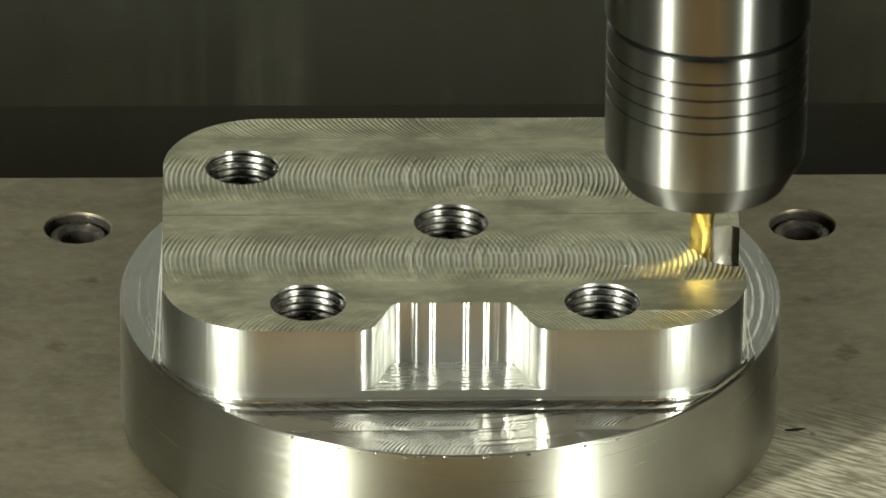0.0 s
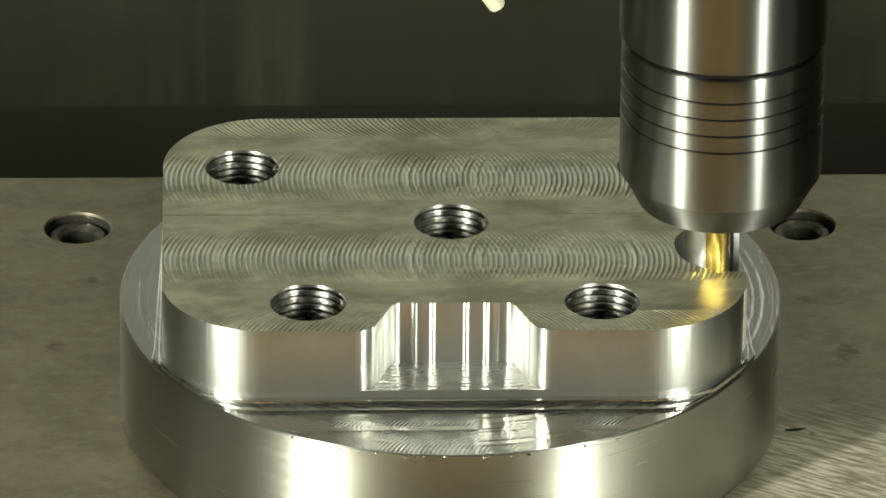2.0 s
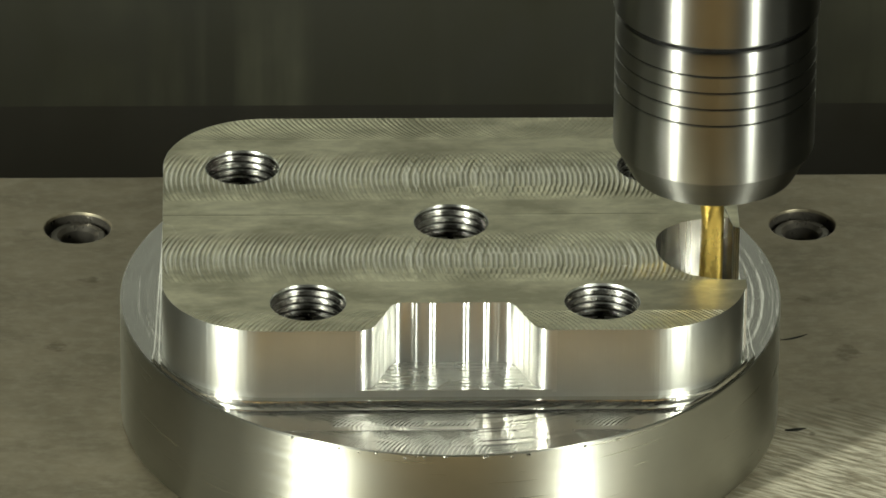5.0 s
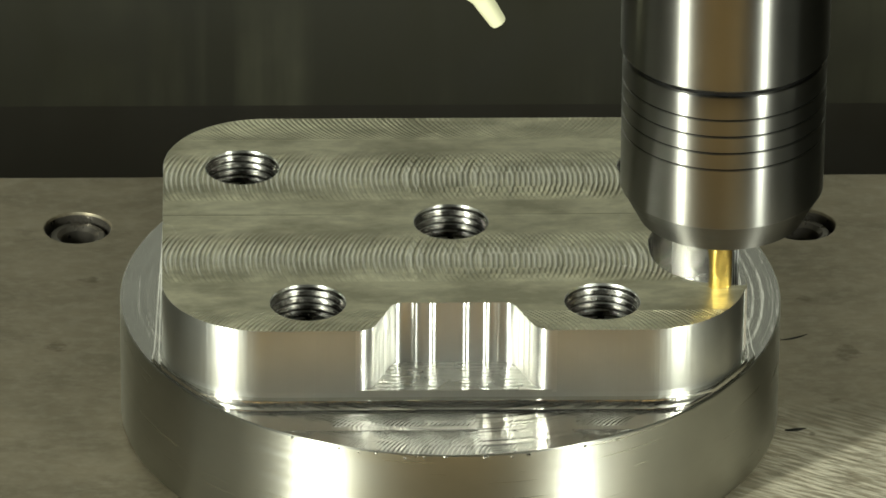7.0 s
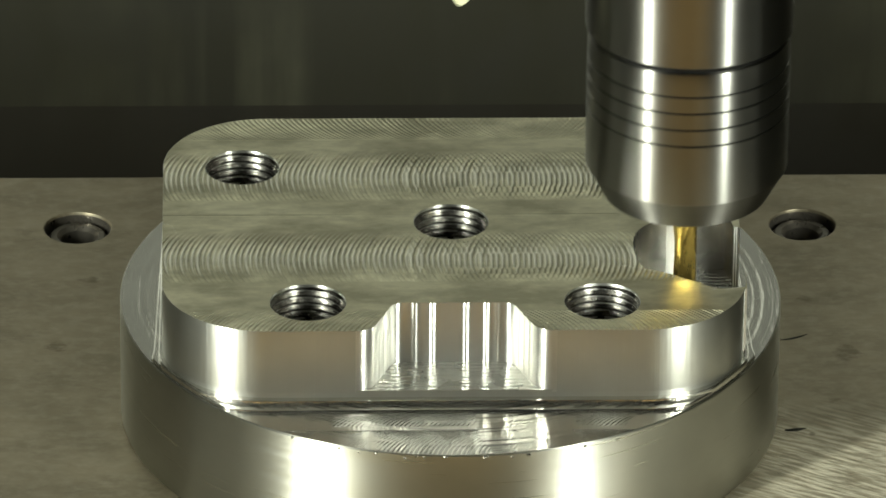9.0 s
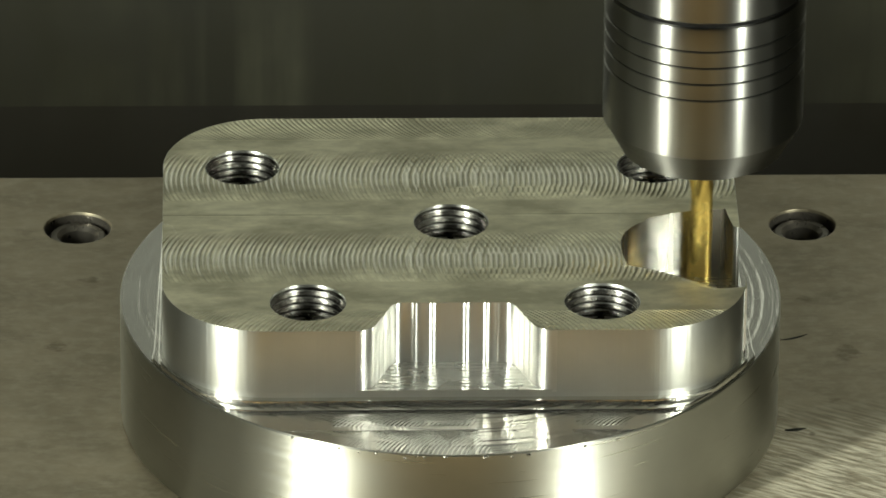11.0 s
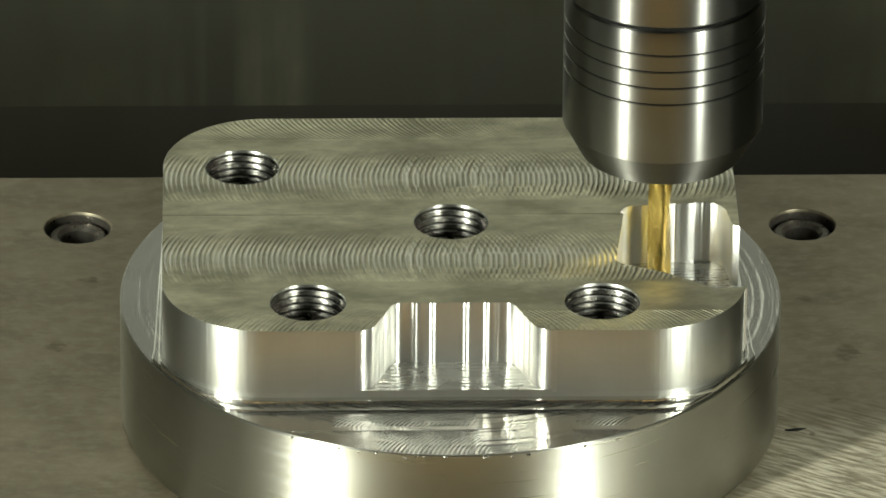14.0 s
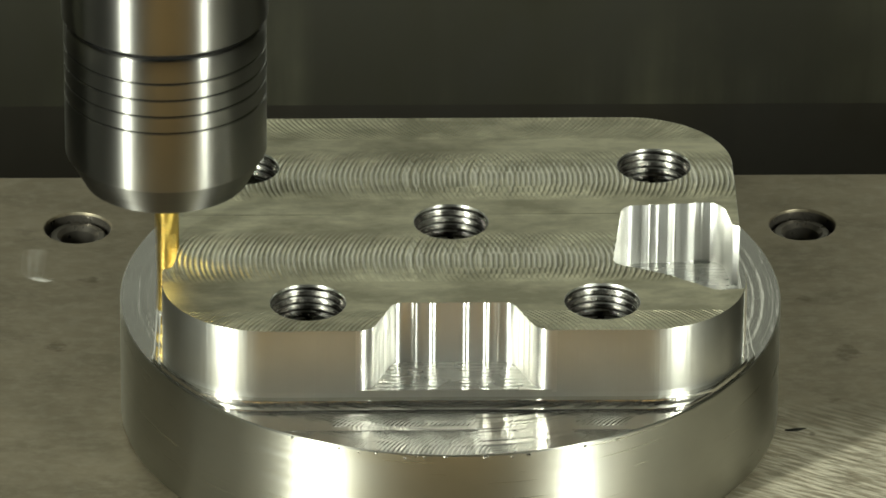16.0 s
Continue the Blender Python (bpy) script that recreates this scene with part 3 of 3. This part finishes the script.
# ---- burrs on the rim, chips and marks ----
def build_burrs():
    rng = random.Random(4)
    spots = [-20.5, -17, -7.1, -9, -5.8, -2.2, 11.8, 4.5, 21.8, -14, 9, -24, 28, -29]
    for k, a in enumerate(spots):
        bm = bmesh.new()
        bmesh.ops.create_icosphere(bm, subdivisions=2, radius=rng.uniform(0.00022, 0.00048))
        for v in bm.verts:
            v.co *= rng.uniform(0.75, 1.25)
            v.co.x *= 1.4
        ob = part("burr", bm, FRESH, work, "bright burr left by the cutter")
        ob.location = (0.0779 * math.sin(radians(a)), -0.0779 * math.cos(radians(a)), LEDGE_Z - rng.uniform(0.0003, 0.0011))


build_burrs()


def chip(length, curl, width, rng):
    """A thin curled ribbon of metal."""
    bm = bmesh.new()
    n, cols = 14, []
    for i in range(n + 1):
        f = i / n
        a = curl * (f - 0.5)
        r = length / curl
        w = width * math.sin(math.pi * min(0.96, max(0.06, f))) ** 0.5
        p = Vector((r * math.sin(a), r * (1 - math.cos(a)), 0.0012 * f))
        up = Vector((0, 0, 1)) * math.cos(f * 1.2) + Vector((0, 1, 0)) * math.sin(f * 1.2)
        out = Vector((0, 0.00006, 0))
        cols.append([bm.verts.new(p + d) for d in (-up * w / 2 - out, up * w / 2 - out, up * w / 2 + out, -up * w / 2 + out)])
    for a, b in zip(cols, cols[1:]):
        for q in range(4):
            bm.faces.new((a[q], a[(q + 1) % 4], b[(q + 1) % 4], b[q]))
    bm.faces.new(cols[0])
    bm.faces.new(cols[-1][::-1])
    ob = part("metal_chip", bm, CHIP)
    return tagged(ob, "thin curled aluminium chip thrown off the cutter", "chip", "chips")


rng = random.Random(11)
chips = [chip(rng.uniform(0.010, 0.017), rng.uniform(0.9, 2.4), rng.uniform(0.0006, 0.0011), rng) for _ in range(16)]
lying = chip(0.0066, 0.7, 0.0004, rng)
tagged(lying, "thin dark metal chip lying on the steel plate")
lying.data.materials.clear()
lying.data.materials.append(DARK)

sliver = chip(0.0052, 0.5, 0.0007, rng)
tagged(sliver, "dark metal sliver lying on the steel plate")
sliver.data.materials.clear()
sliver.data.materials.append(DARK)
sliver.matrix_basis = pose(0.0815, -0.0145, 0.0004, 0, 0, -14)

chips += [chip(rng.uniform(0.009, 0.015), rng.uniform(1.6, 2.8), rng.uniform(0.0006, 0.0009), rng) for _ in range(4)]

# flights: start, seconds, towards (metres)
FLIGHTS = (
    (0.45, 0.22, (0.175, 0.020, 0.060)), (1.05, 0.25, (0.19, -0.010, 0.045)),
    (1.62, 0.24, (0.18, 0.060, 0.050)), (3.18, 0.26, (0.17, 0.080, 0.080)),
    (3.44, 0.25, (0.19, 0.090, 0.090)), (4.15, 0.25, (0.18, 0.045, 0.040)),
    (5.30, 0.25, (0.18, 0.045, 0.060)), (7.55, 0.24, (0.19, 0.060, 0.050)),
    (8.42, 0.25, (0.18, 0.055, 0.085)), (9.12, 0.26, (0.17, 0.070, 0.060)),
    (10.1, 0.25, (0.18, 0.050, 0.050)), (11.42, 0.26, (0.18, 0.060, 0.060)),
    (12.02, 0.26, (0.17, 0.080, 0.070)), (12.66, 0.25, (0.16, 0.090, 0.090)),
    (15.32, 0.25, (-0.19, -0.020, 0.040)), (15.84, 0.24, (-0.125, 0.034, 0.030)),
    (3.30, 0.24, (0.135, 0.110, 0.130)), (12.88, 0.26, (0.185, 0.070, 0.070)),
    (15.36, 0.30, (-0.150, 0.060, 0.045)), (15.62, 0.26, (-0.160, 0.010, 0.035)),
)


def motions():
    where = (
        (0, 58.2, -13.7, 0.0), (0.1, 60.6, -20.9, 0.0), (0.2, 64.9, -17.4, 0.0), (0.3, 65.4, -6.9, 0.0), (0.4, 59.2, -7.6, 0.0), (0.5, 57.3, -10.4, 0.0),
        (0.6, 57.2, -16.9, 0.0), (0.7, 61.6, -21.6, 0.0), (0.8, 64.7, -13.4, 0.0), (0.9, 63.2, -5.4, 0.0), (1, 59.6, -5.4, 0.0), (1.1, 55.4, -11.5, 0.0),
        (1.2, 56.2, -19.1, 0.0), (1.3, 61.4, -22.0, 0.0), (1.4, 64.3, -12.0, 0.0), (1.5, 64.6, -7.2, 0.0), (1.6, 58.6, -5.4, 0.0), (1.7, 54.4, -11.5, 0.0),
        (1.8, 54.1, -17.6, 0.0), (1.9, 58.5, -23.4, 0.0), (2, 61.2, -23.4, 0.0), (2.1, 63.5, -11.9, 0.0), (2.2, 61.8, -4.7, 0.0), (2.3, 55.0, -6.4, 0.0),
        (2.4, 52.2, -12.6, 0.0), (2.5, 52.1, -16.9, 0.0), (2.6, 55.8, -23.7, 0.0), (2.7, 61.8, -24.1, 0.0), (2.8, 59.7, -19.1, 0.0), (2.9, 58.1, -11.2, 0.0),
        (3, 59.4, -8.7, 0.0), (3.1, 62.5, -4.7, 0.0), (3.2, 56.4, -4.6, 0.0), (3.3, 51.6, -9.7, 0.0), (3.4, 51.1, -16.9, 0.0), (3.5, 52.0, -19.8, 0.0),
        (3.6, 56.0, -25.9, 0.0), (3.7, 62.0, -23.8, 0.0), (3.8, 58.2, -19.5, 0.0), (3.9, 57.8, -10.4, 0.0), (4, 60.3, -7.9, 0.0), (4.1, 61.7, -3.6, 0.0),
        (4.2, 54.7, -3.2, 0.0), (4.35, 50.3, -9.3, 0.0), (4.5, 49.6, -16.5, 0.0), (4.65, 52.9, -24.8, 0.0), (4.8, 60.7, -25.6, 0.0), (4.95, 60.1, -14.8, 0.0),
        (5.1, 60.9, -5.8, 0.0), (5.25, 57.4, -2.1, 0.0), (5.4, 50.4, -6.8, 0.0), (5.55, 48.4, -14.7, 0.0), (5.7, 50.5, -22.6, 0.0), (5.85, 58.7, -26.3, 0.0),
        (6, 59.8, -18.4, 0.0), (6.12, 57.4, -19.1, 0.0), (6.3, 58.6, -27.7, 0.0), (6.4, 59.6, -30.5, 0.0), (6.5, 61.6, -30.6, 0.0), (6.6, 60.3, -28.1, 0.0),
        (6.7, 60.4, -31.3, 0.0), (6.8, 61.8, -30.2, 0.0), (6.9, 59.8, -30.5, 0.0), (7, 61.1, -31.6, 0.0), (7.1, 60.6, -30.9, 0.0), (7.2, 61.8, -29.9, 0.0),
        (7.3, 61.6, -5.4, 0.0), (7.4, 60.7, -1.0, 0.0), (7.5, 57.4, 0.1, 0.0), (7.6, 50.8, -2.4, 0.0), (7.7, 46.8, -8.9, 0.0), (7.8, 46.0, -15.7, 0.0),
        (7.9, 47.7, -22.6, 0.0), (8, 49.9, -25.5, 0.0), (8.1, 55.8, -23.4, 0.0), (8.2, 60.7, -7.9, 0.0), (8.3, 61.1, 0.1, 0.0), (8.4, 54.2, 0.5, 0.0),
        (8.5, 50.7, -0.6, 0.0), (8.6, 46.1, -6.3, 0.0), (8.7, 44.1, -12.8, 0.0), (8.8, 45.1, -20.8, 0.0), (8.9, 50.9, -24.4, 0.0), (9, 53.5, -20.1, 0.0),
        (9.1, 61.8, -2.1, 0.0), (9.2, 57.8, 2.7, 0.0), (9.32, 50.8, 0.5, 0.0), (9.44, 45.5, -4.5, 0.0), (9.56, 43.8, -11.8, 0.0), (9.68, 45.6, -19.3, 0.0),
        (9.8, 52.2, -21.9, 0.0), (9.92, 60.7, -7.6, 0.0), (10.04, 60.6, 1.5, 0.0), (10.16, 53.4, 3.1, 0.0), (10.28, 47.3, -0.5, 0.0), (10.4, 44.0, -6.7, 0.0),
        (10.52, 43.6, -13.2, 0.0), (10.64, 46.6, -17.6, 0.0), (10.76, 55.1, -14.8, 0.0), (10.88, 61.1, -2.1, 0.0), (11, 58.5, 3.0, 0.0), (11.06, 54.3, 3.4, 0.0),
        (11.12, 51.6, 0.5, 0.0), (11.2, 57.2, -6.1, 0.0), (11.3, 61.7, -1.8, 0.0), (11.4, 59.2, 3.0, 0.0), (11.5, 52.5, 3.8, 0.0), (11.6, 46.7, -0.5, 0.0),
        (11.7, 44.2, -3.4, 0.0), (11.8, 43.6, -11.4, 0.0), (11.9, 55.7, -6.8, 0.0), (12, 61.5, 1.2, 0.0), (12.1, 55.9, 4.9, 0.0), (12.2, 52.6, 4.2, 0.0),
        (12.3, 46.0, 0.6, 0.0), (12.4, 44.7, -6.0, 0.0), (12.5, 56.9, -2.8, 0.0), (12.6, 61.6, 2.6, 0.0), (12.7, 59.5, 5.2, 0.0), (12.8, 56.8, 2.3, 0.0),
        (12.9, 61.7, 1.9, 0.0), (13, 59.3, 4.8, 0.0), (13.1, 60.5, 2.6, 0.0), (13.2, 61.6, 3.4, 0.0), (13.3, 60.0, 4.8, 0.0), (13.4, 61.3, 4.1, 0.0),
        (13.5, 59.3, 4.1, 0.0), (13.6, 55.3, 1.4, 0.0), (13.7, 53.5, 2.9, 0.0), (13.8, 47.1, 3.7, 0.0), (13.9, 44.1, -2.1, 0.0), (14, 49.0, 1.1, 0.0),
        (14.1, 45.0, 2.6, 0.0), (14.2, 44.1, 0.8, 0.0), (14.3, 46.2, 2.6, 0.0), (14.4, 43.9, 1.9, 0.0), (14.5, 44.9, 5.2, 0.0), (14.6, 44.6, 1.9, 16.3),
        (14.7, 42.3, -6.3, 21.1), (14.8, -25.7, -14.5, 24.3), (14.9, -71.6, -22.7, 16.6), (15, -71.8, -22.7, 11.1), (15.1, -71.9, -22.7, 3.6), (15.2, -71.9, -22.7, 0.0),
        (15.3, -69.6, -20.2, 0.0), (15.4, -68.6, -12.3, 0.0), (15.5, -68.7, -5.1, 0.0), (15.6, -73.1, -2.5, 0.0), (15.7, -74.4, -5.0, 0.0), (15.8, -73.9, -21.3, 0.0),
        (15.9, -68.6, -19.9, 0.0), (16, -67.0, -12.3, 0.0),
    )
    walk(tool, [(t, pose(x / 1000 + 0.0003, y / 1000, FLOOR_Z + z / 1000)) for t, x, y, z in where])
    lean = pose(0, 0, 0, 0, -32, 0)
    walk(nozzle, [(t, pose(x / 1000 - 0.0515, y / 1000, FLOOR_Z + z / 1000 + 0.0834) @ lean) for t, x, y, z in where])
    for k, (ob, (t, d, b)) in enumerate(zip(chips, FLIGHTS)):
        a, b = Vector((0.031 if b[0] > 0 else -0.054, -0.0112, 0.022)), Vector(b)
        rest = Vector((b.x * 1.9, b.y - 0.25, -0.62 - 0.002 * k))
        rows = [(0.0, pose(*a, 20 * k, 0, 40 * k)), (t, pose(*a, 20 * k, 0, 40 * k))]
        rows += [(t + d * f, pose(*(a.lerp(b, f) + Vector((0, 0, 0.02 * f * (1 - f)))), 20 * k + 70 * f, 60 * f, 40 * k + 50 * f)) for f in (0.33, 0.66, 1.0)]
        if t + d + 0.3 < 15.99:
            rows += [(t + d + 0.3, pose(*rest, 20 * k + 120, 60, 40 * k + 50))]
            rows += [(16.0, rows[-1][1])]
        else:
            rows = [row for row in rows if row[0] < 15.95] + [(16.0, pose(-0.0985, 0.026, 0.022, 60, 20, -70))]
        walk(ob, rows)
    flat = pose(0.0840, 0.0308, 0.0004, 0, 0, 6)
    gone = pose(0.20, 0.02, -0.0295, 0, 0, 60)
    inside = pose(0.031, -0.010, 0.022, 0, 0, 20)
    walk(lying, [(0.0, inside), (4.1, inside), (4.25, pose(0.072, 0.012, 0.045, 0, 0, 10)), (4.4, flat), (11.5, flat), (11.75, pose(0.15, 0.03, 0.03, 40, 0, 40)), (11.9, gone), (16.0, gone)])
    walk(cutter, [(k / 60, pose(0, 0, 0, 0, 0, -83 * k % 360)) for k in range(961)])
    for ob, t in slices:
        down = pose(0, 0, -0.0158)
        t = max(t, 0.1)
        walk(ob, [(0.0, pose(0, 0, 0)), (t - 0.05, pose(0, 0, 0)), (t, down), (16.0, down)])


motions()
